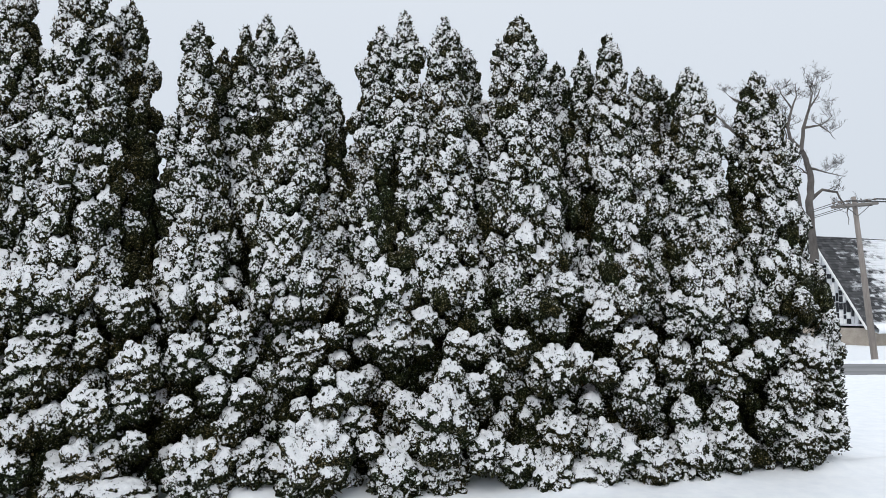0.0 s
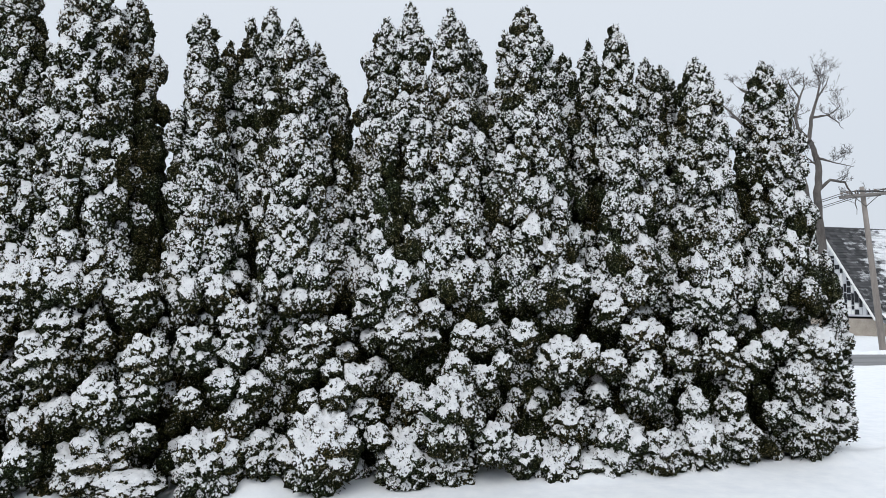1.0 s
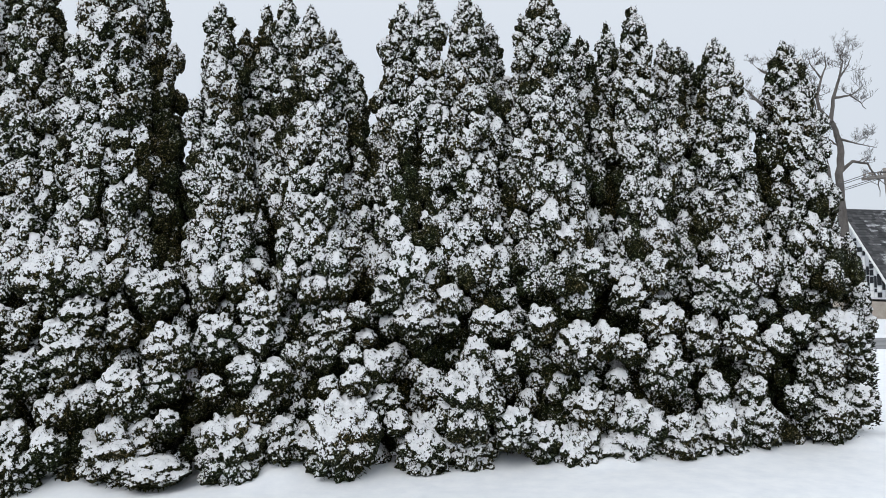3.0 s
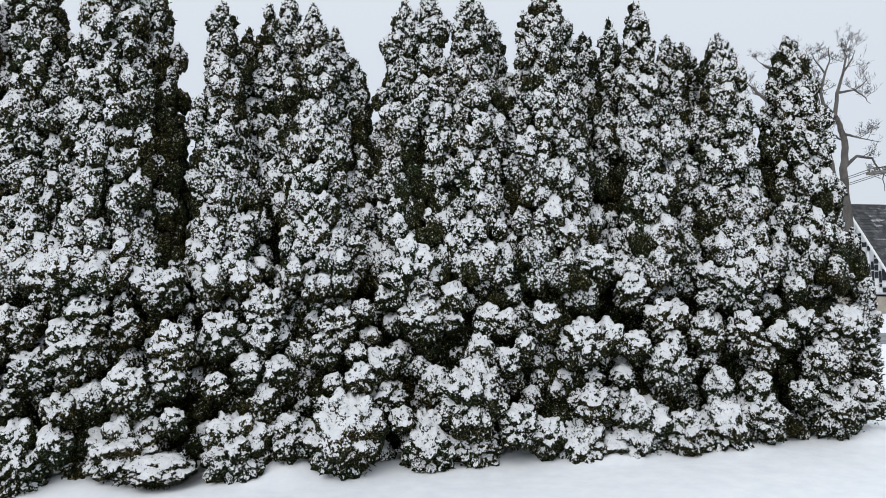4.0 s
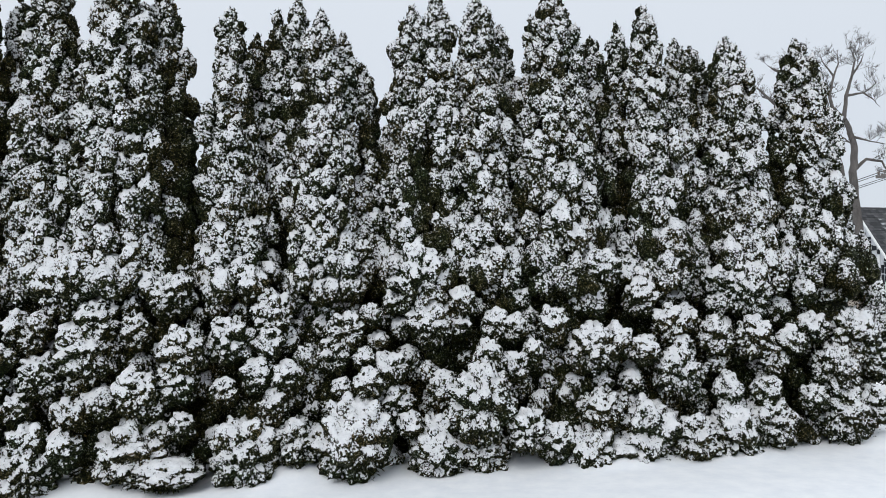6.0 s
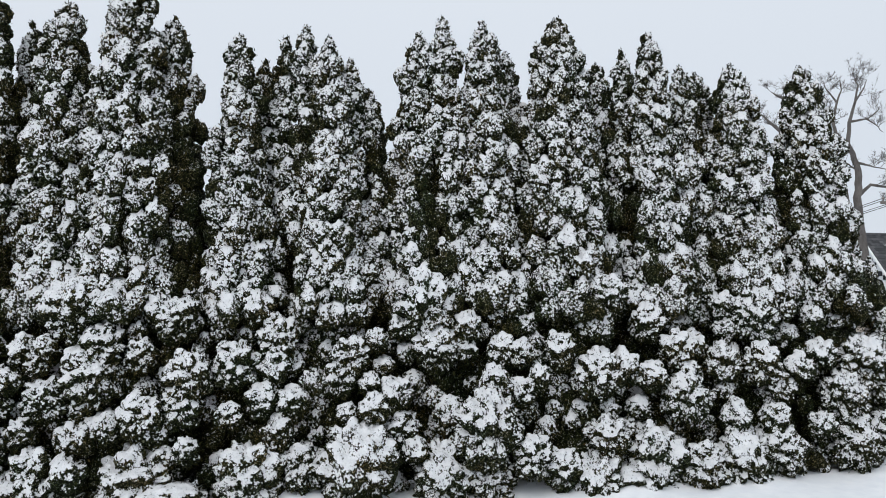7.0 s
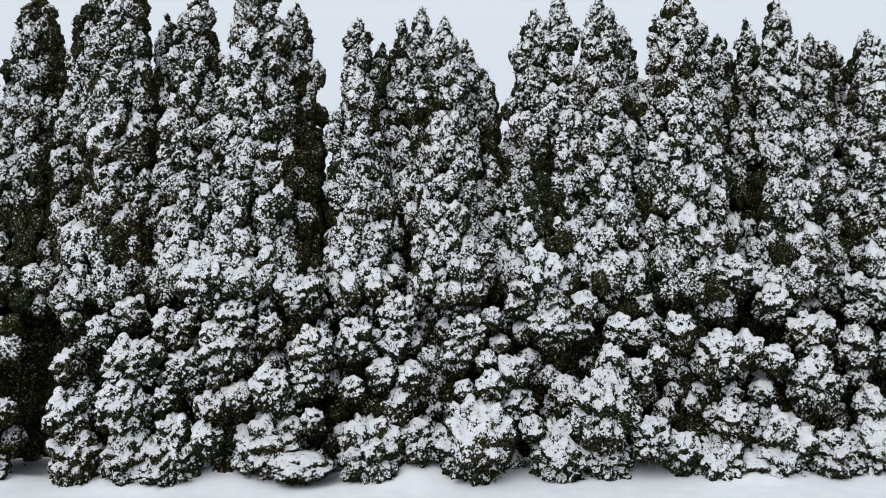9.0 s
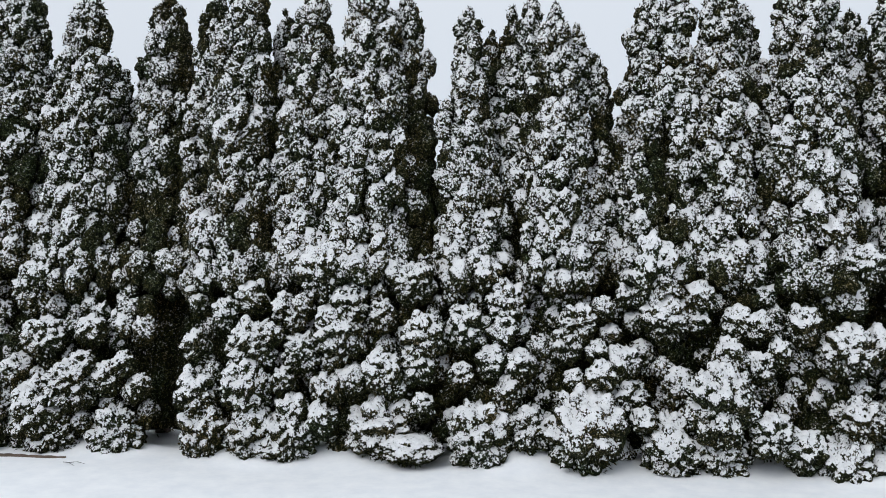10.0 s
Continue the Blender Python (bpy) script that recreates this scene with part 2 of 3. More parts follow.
def axis(marks):
    out = []
    for (a, step), (b, _) in zip(marks, marks[1:]):
        out += list(np.arange(a, b - step * 0.3, step))
    return out + [marks[-1][0]]


def build_ground():
    xs = axis([(-900, 150), (-150, 25), (-25, 2.0), (-11, 0.11), (8, 0.4), (26, 3), (50, 25), (150, 150), (900, 150)])
    ys = axis([(-300, 100), (-40, 10), (-4, 1), (2, 0.09), (9.5, 0.5), (17, 0.14), (24.8, 1.0), (45, 20), (125, 150), (1500, 150)])
    verts = [(x, y, ground_height(x, y)) for y in ys for x in xs]
    n = len(xs)
    faces = [(j * n + i, j * n + i + 1, (j + 1) * n + i + 1, (j + 1) * n + i) for j in range(len(ys) - 1) for i in range(n - 1)]
    ob = new("ground", raw_mesh("ground", verts, faces, GROUND_SNOW, True))
    tagged(ob, "smooth fresh white snow over a lawn", "ground", kind="structure")
    bm = bmesh.new()
    xs = np.linspace(-300, 300, 41)
    rows = [[bm.verts.new((x, y, -0.05 + 0.02 * (1 - ((y - 20.85) / 2.5) ** 2))) for x in xs] for y in np.linspace(ROAD_NEAR - 0.05, ROAD_FAR + 0.05, 7)]
    for a, b in zip(rows, rows[1:]):
        for i in range(len(xs) - 1):
            bm.faces.new((a[i], a[i + 1], b[i + 1], b[i]))
    ob = new("road", bm_mesh("road", bm, ASPHALT))
    tagged(ob, "wet grey asphalt road between low snow banks", "road", kind="structure")


build_ground()


# ---- boughs: lumpy bodies of packed scale leaves, each with its own cap of snow ----
rng = np.random.default_rng(11)


def ico(level):
    bm = bmesh.new()
    bmesh.ops.create_icosphere(bm, subdivisions=level, radius=1.0)
    v = np.array([p.co[:] for p in bm.verts])
    f = np.array([[q.index for q in t.verts] for t in bm.faces])
    bm.free()
    return v, f


ICO = {k: ico(k) for k in (3, 4, 5)}
# a bough's own axes: along the hedge, towards the lawn, up
AXES = np.stack([ALONG, OUT, np.array((0, 0, 1.0))], 1)


def unit(v):
    return v / np.linalg.norm(v, axis=-1, keepdims=True)


def spray_set(p, d, length, width):
    """Flat pointed sprays of leaves that start at p and point about along d."""
    n = len(p)
    way = unit(d + rng.normal(scale=0.45, size=d.shape))
    side = unit(np.cross(way, rng.normal(size=d.shape)))
    ln, wd = rng.uniform(0.6, 1.2, (n, 1)) * length, rng.uniform(0.6, 1.2, (n, 1)) * width
    mid = p + way * ln * 0.5
    v = np.stack([p, mid + side * wd, p + way * ln, mid - side * wd], 1).reshape(-1, 3)
    k = np.arange(n)[:, None] * 4
    return v, np.concatenate([k + np.array((0, 1, 2)), k + np.array((0, 2, 3))])


def bough_shape(level, seed, cells, threshold, bumps=0.8, rough=1.0):
    """Unit bough: the vertices of its lumpy body, and the vertices and faces of the snow that lies on it."""
    q, faces = ICO[level]
    body, snow = np.empty(len(q)), np.empty(len(q))
    a, b = Vector((seed, 0, 0)), Vector((3, seed, 1))
    for i, d in enumerate(q):
        v = Vector(d)
        soft = 1 + 0.22 * noise.noise(v * 1.5 + a) + bumps * (0.26 - noise.voronoi(v * cells + a)[0][0] ** 2)
        fine = noise.noise(v * cells * 3.1 + b)
        body[i] = soft + rough * (0.13 * fine + 0.08 * noise.noise(v * cells * 6 + a))
        lie = 0.56 * d[2] + 0.50 * d[1] + 0.38 * noise.noise(v * cells * 0.9 + b) + 0.36 * fine + 0.20 * noise.noise(v * cells * 6.3 + b) - threshold
        snow[i] = soft + 0.05 * fine * rough + min(0.16, max(-0.3, 0.5 * lie))
    keep = faces[(q[faces].mean(1) @ np.array((0, 0.55, 0.85))) > -0.62]
    used = np.unique(keep)
    index = np.zeros(len(q), int)
    index[used] = np.arange(len(used))
    return q * body[:, None], q[used] * snow[used][:, None], index[keep][:, ::-1]


class Heap:
    """Collects small meshes into one."""

    def __init__(self):
        self.v, self.f, self.n = [], [], 0

    def add(self, v, f):
        self.v.append(v)
        self.f.append(f + self.n)
        self.n += len(v)

    def mesh(self, name, mat, base, smooth=False):
        return raw_mesh(name, np.concatenate(self.v) - base, np.concatenate(self.f), mat, smooth)


# three loads of snow, from a light dusting to a full cap, on ten shapes each
LOADS = (0.70, 0.48, 0.26)
KINDS = []
for threshold in LOADS:
    row = []
    for k in range(10):
        body, cap, cap_faces = bough_shape(3, 3.7 * k + 1.3, 1.5 + 0.09 * k, threshold)
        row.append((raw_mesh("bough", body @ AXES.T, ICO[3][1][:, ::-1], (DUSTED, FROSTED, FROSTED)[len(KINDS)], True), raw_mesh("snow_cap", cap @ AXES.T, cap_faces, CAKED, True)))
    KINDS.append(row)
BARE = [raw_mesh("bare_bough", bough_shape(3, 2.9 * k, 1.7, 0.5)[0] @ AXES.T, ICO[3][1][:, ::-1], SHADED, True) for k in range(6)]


# ---- arborvitae trees ----
DOWN = (0.0, 0.12, 0.3, 0.55, 0.9, 1.3, 1.8, 2.6, 5.0)
WIDE = (0.0, 0.09, 0.175, 0.225, 0.275, 0.34, 0.39, 0.41, 0.42)


def column(top, z, wide):
    """Radius and forward lean of one stem's foliage at height z."""
    r = np.interp(top - z, DOWN, WIDE) * wide
    if top > 3:
        r += np.interp(z, (0, 0.3, 0.9, 1.5, 2.2), (0.06, 0.14, 0.17, 0.09, 0.0))
    else:
        r *= np.interp(z, (0.2, 1.0), (0.7, 1.15))
    lean = np.interp(z, (0, 0.3, 1.0, 1.6, 2.3), (0.36, 0.32, 0.24, 0.12, 0.0))
    return r, lean


# each tree: its stems as (s, o, height, width, snow), snow from -1 (bare) to 1 (caked)
TREES = [
    [(-7.26, 0.0, 5.1, 1.15, -0.2)],
    [(-6.46, 0.05, 4.70, 1.15, 0.5), (-6.24, -0.25, 3.95, 0.8, 0.2)],
    [(-5.74, -0.3, 4.80, 1.15, -0.75)],
    [(-5.16, -0.2, 4.78, 0.9, -0.3), (-4.72, 0.05, 4.95, 1.0, 0.1)],
    [(-4.42, -0.25, 4.55, 0.8, -0.35), (-4.02, 0.0, 4.68, 1.1, 0.2)],
    [(-3.41, 0.1, 5.0, 1.1, 0.2), (-3.06, -0.1, 4.62, 0.85, -0.4)],
    [(-2.42, 0.05, 4.43, 0.82, 0.5), (-2.20, -0.25, 4.28, 0.7, -0.6), (-2.74, -0.35, 2.9, 0.85, -0.9)],
    [(-1.80, -0.12, 4.58, 0.72, 0.1), (-1.98, -0.14, 4.50, 0.62, 0.05)],
    [(-1.56, 0.12, 4.42, 0.85, 0.45), (-1.34, -0.1, 4.26, 0.78, 0.1), (-1.14, -0.12, 3.95, 0.75, -0.35)],
    [(-0.65, 0.0, 4.53, 0.95, -0.1), (-0.41, 0.05, 4.70, 0.8, 0.35), (-0.94, -0.35, 2.8, 0.8, -0.8)],
    [(0.01, 0.05, 4.65, 0.98, 0.25), (0.29, -0.15, 4.42, 0.86, 0.1)],
    [(0.78, 0.1, 4.72, 1.2, 0.1)],
    [(1.34, -0.25, 4.38, 0.84, -0.3)],
    [(1.57, -0.08, 4.45, 0.78, -0.1), (1.79, 0.08, 4.60, 0.92, 0.25)],
    [(2.24, -0.1, 4.33, 0.84, -0.1), (2.52, -0.25, 4.32, 0.75, -0.5)],
    [(2.76, 0.05, 4.31, 1.08, 0.1), (3.22, -0.28, 3.35, 0.8, -0.5)],
    [(3.63, 0.0, 4.32, 1.22, -0.2), (4.02, -0.12, 2.9, 0.8, 0.0), (4.41, -0.1, 2.2, 0.42, 0.2)],
]
STEMS = [(i, *stem) for i, tree in enumerate(TREES) for stem in tree]


def crowded(place, own):
    """Whether a place lies deep inside another stem's foliage."""
    for other in STEMS:
        if other is own or place[2] > other[3]:
            continue
        r, lean = column(other[3], place[2], other[4])
        c = at(other[1], other[2] + lean, place[2])
        if (place[0] - c[0]) ** 2 + (place[1] - c[1]) ** 2 < (0.82 * r) ** 2:
            return True
    return False


TREE_LABELS = {
    0: "very tall dark arborvitae, lightly dusted with snow",
    1: "broad cone-shaped arborvitae heavily caked with white snow",
    2: "dark arborvitae standing back from the row",
    5: "tallest two-stemmed snowy arborvitae beside a gap of sky",
    6: "slim snow-caked arborvitae beside a gap of sky",
    11: "tall single pointed arborvitae dusted with snow",
    16: "end arborvitae of the row beside open snowy lawn",
}


class Tree:
    def __init__(self, i, stems):
        self.s, self.base = stems[0][0], at(stems[0][0], stems[0][1], 0)
        several = "two-stemmed" if len(stems) > 1 else "single-stemmed"
        label = TREE_LABELS.get(i, "tall " + several + " dark green arborvitae loaded with clumped snow")
        self.thing = thing("arborvitae", self.base, label, "tree", "row of arborvitae")
        self.leaf, self.core = Heap(), Heap()

    def fringe(self, centre, shape, n, length=0.034):
        """Small sprays that stick out of a bough."""
        d = unit(rng.normal(size=(n, 3)) + np.array((0, 0.6, -0.55)))
        p = (d * shape * rng.uniform(0.85, 1.05, (n, 1))) @ AXES.T + centre
        p[:, 2] = np.maximum(p[:, 2], 0.04)
        self.leaf.add(*spray_set(p, d @ AXES.T + np.array((0, 0, 0.35)), length, 0.0065))

    def bough(self, centre, shape, load, lean=0.0):
        """One bough; load: its share of snow, below zero none."""
        turn = Euler((lean + rng.normal() * 0.12, rng.normal() * 0.18, TURN + rng.normal() * 0.3)).to_matrix().to_4x4() @ Matrix.Rotation(-TURN, 4, "Z")
        size = Matrix(np.diag((*(AXES @ np.diag(shape) @ AXES.T).diagonal(), 1.0)).tolist())
        m = Matrix.Translation(Vector(centre - self.base)) @ turn @ size
        if load < 0:
            b = part("bare_bough", BARE[rng.integers(6)], self.thing)
        else:
            body, cap = KINDS[min(2, int(load * 3))][rng.integers(10)]
            b = part("bough", body, self.thing)
            if load > 0.2:
                part("snow_cap", cap, b)
        b.matrix_local = m
        self.fringe(centre, shape, 16)


WOOD = [Tree(i, stems) for i, stems in enumerate(TREES)]


def stem_foliage(tree, stem):
    _, s0, o0, top, wide, snow = stem
    z = 1.7 if top > 3 else 1.2
    while z < top - 0.02:
        r, lean = column(top, z, wide)
        small = float(np.interp(top - z, (0, 0.1, 0.3, 0.8, 2.5), (0.025, 0.037, 0.053, 0.073, 0.092)))
        count = max(1, int(2 * math.pi * max(0.0, r - small * 0.4) / (small * 1.6)))
        for a in np.arange(count) * 2 * math.pi / count + rng.uniform(0, 6.3):
            a += rng.normal() * 0.1
            face = math.cos(a)
            if face < -0.05:
                continue
            out = face * OUT + math.sin(a) * ALONG
            zz = z + rng.normal() * small * 0.45
            dist, points = noise.voronoi(Vector((at(s0, o0 + lean, zz) + out * r) * np.array((4.2, 4.2, 3.0))))
            hollow = min(dist[1] - dist[0], 0.5)
            deep = 0.22 * np.interp(top - zz, (0.1, 0.7), (0.2, 1.0))
            reach = max(0.0, r - small * 0.95 + deep * (hollow - 0.24) + rng.normal() * 0.012) if count > 1 else 0.0
            place = at(s0, o0 + lean, zz) + out * reach
            if crowded(place, stem):
                continue
            load = 0.29 + 0.45 * snow + 0.60 * (face - 0.72) + 0.7 * (hollow - 0.22) + 0.75 * noise.noise((s0 * 3 + a * 0.8, zz * 1.3, 4.4)) + rng.normal() * 0.20
            shape = np.array((0.92, 0.9, 1.32)) * small * rng.uniform(0.8, 1.3)
            tree.bough(place, shape, max(-0.1, load), -0.15)
        z += small * 1.5
    # upright sprays at the tip
    n = 46
    down = rng.uniform(0.02, 0.16, n)
    p = np.tile(at(s0, o0, top), (n, 1)) - down[:, None] * np.array((0, 0, 1.0)) + rng.normal(size=(n, 3)) * np.array((1.0, 1.0, 0)) * (down * 0.22)[:, None]
    tree.leaf.add(*spray_set(p, np.tile((0.0, 0.0, 1.4), (n, 1)), 0.045, 0.006))
    # closed dark sheet inside the stem; its colour stands in for shade between boughs
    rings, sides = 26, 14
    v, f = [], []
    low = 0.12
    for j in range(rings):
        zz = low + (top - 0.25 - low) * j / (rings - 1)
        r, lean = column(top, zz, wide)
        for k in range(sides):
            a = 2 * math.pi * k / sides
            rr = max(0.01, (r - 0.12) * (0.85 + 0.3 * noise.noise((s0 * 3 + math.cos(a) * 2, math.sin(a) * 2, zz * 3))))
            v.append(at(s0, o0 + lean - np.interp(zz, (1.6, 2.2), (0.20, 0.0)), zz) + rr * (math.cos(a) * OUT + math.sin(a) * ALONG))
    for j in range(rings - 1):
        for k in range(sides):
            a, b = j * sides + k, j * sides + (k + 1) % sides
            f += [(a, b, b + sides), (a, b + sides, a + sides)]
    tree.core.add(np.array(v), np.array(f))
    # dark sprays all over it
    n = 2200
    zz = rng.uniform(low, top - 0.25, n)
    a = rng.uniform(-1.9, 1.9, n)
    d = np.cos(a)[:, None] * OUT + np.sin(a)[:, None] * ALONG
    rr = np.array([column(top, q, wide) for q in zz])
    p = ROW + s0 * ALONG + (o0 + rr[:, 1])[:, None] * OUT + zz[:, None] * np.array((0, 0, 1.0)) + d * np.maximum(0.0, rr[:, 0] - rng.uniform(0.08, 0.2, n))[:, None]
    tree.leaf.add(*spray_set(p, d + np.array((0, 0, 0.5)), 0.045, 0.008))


for stem in STEMS:
    stem_foliage(WOOD[stem[0]], stem)


# ---- the large boughs low in the hedge, stretch by stretch: (s, height, width) ----
LOW_FAR_WEST = [
    (-6.06, 0.82, 0.27), (-6.16, 0.61, 0.54), (-5.82, 0.69, 0.32), (-5.63, 0.83, 0.23), (-5.44, 0.64, 0.19), (-6.75, 0.70, 0.33), (-6.03, 1.14, 0.30),
    (-6.51, 1.05, 0.42), (-4.88, 0.56, 0.40), (-4.94, 1.00, 0.28), (-4.71, 1.29, 0.28), (-4.45, 1.45, 0.32), (-4.38, 0.99, 0.48), (-4.41, 0.62, 0.46),
    (-4.34, 0.20, 0.50), (-4.83, 0.20, 0.45), (-5.71, 0.14, 0.50), (-6.47, 0.31, 0.62), (-6.31, 0.10, 0.46), (-6.75, 1.49, 0.42), (-6.95, 0.30, 0.55),
]
LOW_WEST = [
    (-3.76, 1.70, 0.47), (-4.12, 1.36, 0.27), (-3.94, 1.38, 0.24), (-3.51, 1.37, 0.42), (-3.56, 1.14, 0.50), (-3.99, 1.24, 0.19), (-4.16, 1.14, 0.21),
    (-3.91, 0.95, 0.38), (-3.18, 1.30, 0.29), (-2.89, 1.61, 0.42), (-3.22, 1.52, 0.17), (-2.75, 1.12, 0.39), (-2.81, 0.87, 0.34), (-2.37, 1.20, 0.42),
    (-2.01, 1.43, 0.38), (-2.05, 1.19, 0.28), (-2.47, 1.37, 0.14), (-2.21, 1.70, 0.31), (-3.13, 0.80, 0.34), (-3.01, 0.63, 0.26), (-3.42, 0.70, 0.33),
    (-3.66, 0.64, 0.33), (-1.88, 0.88, 0.30), (-2.00, 0.63, 0.30), (-2.41, 0.79, 0.25), (-4.06, 0.70, 0.25), (-3.96, 0.43, 0.33), (-2.15, 0.90, 0.30),
]
LOW_MIDDLE = [
    (-1.55, 2.06, 0.32), (-1.20, 2.00, 0.21), (-1.30, 1.65, 0.24), (-1.54, 1.63, 0.27), (-0.68, 1.67, 0.58), (-0.29, 1.50, 0.31), (-0.60, 1.30, 0.39),
    (-0.31, 1.28, 0.24), (-0.93, 1.52, 0.21), (-1.14, 1.41, 0.23), (-1.38, 1.27, 0.34), (-1.48, 1.07, 0.33), (-1.21, 1.03, 0.21), (-0.98, 0.93, 0.32),
    (-1.19, 0.82, 0.27), (-1.41, 0.78, 0.20), (-0.97, 0.60, 0.38), (-0.82, 0.45, 0.24), (0.02, 1.85, 0.27), (0.20, 1.75, 0.33), (-0.16, 1.76, 0.25),
    (0.02, 1.27, 0.29), (0.19, 1.25, 0.25), (-0.07, 0.99, 0.32), (0.17, 0.91, 0.26), (-0.19, 0.60, 0.60), (-0.50, 0.73, 0.31), (0.22, 0.36, 0.37),
    (0.34, 1.04, 0.21), (0.57, 1.27, 0.32), (0.88, 1.47, 0.24),
]
LOW_EAST = [
    (0.90, 1.04, 0.46), (1.19, 1.11, 0.31), (1.00, 1.47, 0.29), (1.48, 1.51, 0.35), (1.81, 1.76, 0.29), (1.53, 1.71, 0.20), (1.74, 1.25, 0.34),
    (1.95, 1.27, 0.29), (1.43, 1.02, 0.28), (1.81, 1.04, 0.28), (1.76, 0.81, 0.43), (1.10, 1.80, 0.35), (2.61, 1.80, 0.33), (2.62, 1.54, 0.50),
    (2.34, 1.67, 0.24), (2.89, 1.76, 0.29), (3.22, 1.53, 0.24), (2.98, 1.36, 0.29), (2.18, 1.12, 0.33), (2.57, 1.10, 0.38), (2.96, 1.06, 0.28),
    (3.24, 1.18, 0.30), (3.68, 1.10, 0.46), (3.78, 1.64, 0.34), (3.58, 1.81, 0.31), (3.10, 0.53, 0.28), (2.26, 0.60, 0.33), (2.62, 0.60, 0.30),
    (0.96, 0.48, 0.42), (2.77, 0.87, 0.36), (3.44, 0.77, 0.50), (4.18, 1.19, 0.27),
]
# those that touch the ground
LOW_FOOT = [
    (-3.16, 0.27, 0.62), (-3.69, 0.37, 0.30), (-4.00, 0.17, 0.50), (-2.24, 0.23, 0.58), (-2.94, 0.46, 0.19), (-2.75, 0.52, 0.22), (-1.81, 0.32, 0.44),
    (-1.32, 0.32, 0.62), (-0.57, 0.18, 0.54), (-0.15, 0.18, 0.46), (0.49, 0.24, 0.36), (2.65, 0.30, 0.54), (2.29, 0.20, 0.56), (1.83, 0.20, 0.42),
    (1.43, 0.22, 0.66), (0.82, 0.12, 0.45), (3.51, 0.34, 0.52), (3.80, 0.42, 0.40), (3.88, 0.85, 0.40),
]
LOW = LOW_FAR_WEST + LOW_WEST + LOW_MIDDLE + LOW_EAST + LOW_FOOT


def front(s, z):
    """How far the hedge reaches towards the lawn."""
    return float(np.interp(z, (0, 0.3, 1, 1.5, 2, 3), (0.74, 0.78, 0.70, 0.52, 0.38, 0.32))) - 0.8 * max(0.0, s - 3.5) ** 2


def build_low_bough(s, z, width, flat=1.0, more=0.0):
    tree = min(WOOD, key=lambda t: abs(t.s - s))
    big = width / 2
    shape = np.array((0.95, 0.85, flat * rng.uniform(0.92, 1.15))) * big
    centre = at(s, front(s, z) - 0.22 * big + rng.normal() * 0.05, z)
    level = 5 if width > 0.33 else 4
    dark = noise.noise((s * 1.1, z * 1.7, 8.8)) + (0.55 if z < 0.9 and s > 2.0 and (s > 2.9 or z > 0.45) else 0)
    body, cap, cap_faces = bough_shape(level, rng.uniform(0, 90), 1.5 + 2.4 * width, 0.27 + 0.4 * dark + rng.normal() * 0.07 - more, 0.6 * flat)
    lean = np.array(Euler((rng.normal() * 0.15, rng.normal() * 0.25, 0)).to_matrix())

    def moved(v):
        v = (v @ lean.T * shape) @ AXES.T + centre - tree.base
        v[:, 2] = np.maximum(v[:, 2], 0.015)
        return v

    b = part("low_bough", raw_mesh("low_bough", moved(body), ICO[level][1][:, ::-1], LADEN, True), tree.thing, "drooping dark green bough under a heavy load of snow")
    part("snow_cap", raw_mesh("snow_cap", moved(cap), cap_faces, CAKED, True), b, "thick cap of white snow")
    tree.fringe(centre, shape, int(40 + 420 * width), 0.042)


for s, z, width in LOW:
    build_low_bough(s, z, width)
# boughs pressed to the ground under slabs of snow
for s, z, width in ((-2.86, 0.14, 0.52), (-4.22, 0.10, 0.46), (1.14, 0.10, 0.50), (1.95, 0.12, 0.40)):
    build_low_bough(s, z, width, 0.5, 0.5)

# smaller boughs that fill the hedge between them
for z0 in np.arange(0.10, 1.95, 0.155):
    for s0 in np.arange(-7.7, 4.0, 0.168):
        s, z = s0 + rng.normal() * 0.045, z0 + rng.normal() * 0.035
        size = 0.095 * rng.uniform(0.75, 1.3)
        near = min(math.hypot(s - q[0], (z - q[1]) * 1.05) / (q[2] / 2 + size * 0.35) for q in LOW)
        recess = -5.45 < s < -5.02 and z < 1.4
        if near < 0.9 or recess or rng.random() < 0.10:
            continue
        tree = min(WOOD, key=lambda t: abs(t.s - s))
        load = 0.30 - (0.45 if z < 0.95 and s > 1.9 else 0) + 0.8 * noise.noise((s * 1.4, z * 2.0, 1.1)) + rng.normal() * 0.25
        tree.bough(at(s, front(s, z) - rng.uniform(0.09, 0.28), max(z, size)), np.array((1.0, 0.9, 1.1)) * size, max(-0.1, load))

for tree, stems in zip(WOOD, TREES):
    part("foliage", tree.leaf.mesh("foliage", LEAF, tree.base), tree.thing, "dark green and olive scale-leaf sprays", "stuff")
    part("foliage_shade_core", tree.core.mesh("foliage_shade_core", SHADED, tree.base, True), tree.thing, "dark inner foliage sheet with shade put into its colour")
    for s, o, top, _, _ in stems:
        v, f = [], []
        p = at(s, o, 0) - tree.base
        zs = np.linspace(-0.1, top - 0.5, 7)
        tube(v, f, [(p[0] + 0.03 * noise.noise((s, q, 1)), p[1], q) for q in zs], np.linspace(0.085, 0.015, 7), 8)
        part("trunk", raw_mesh("trunk", v, f, BARK, True), tree.thing)


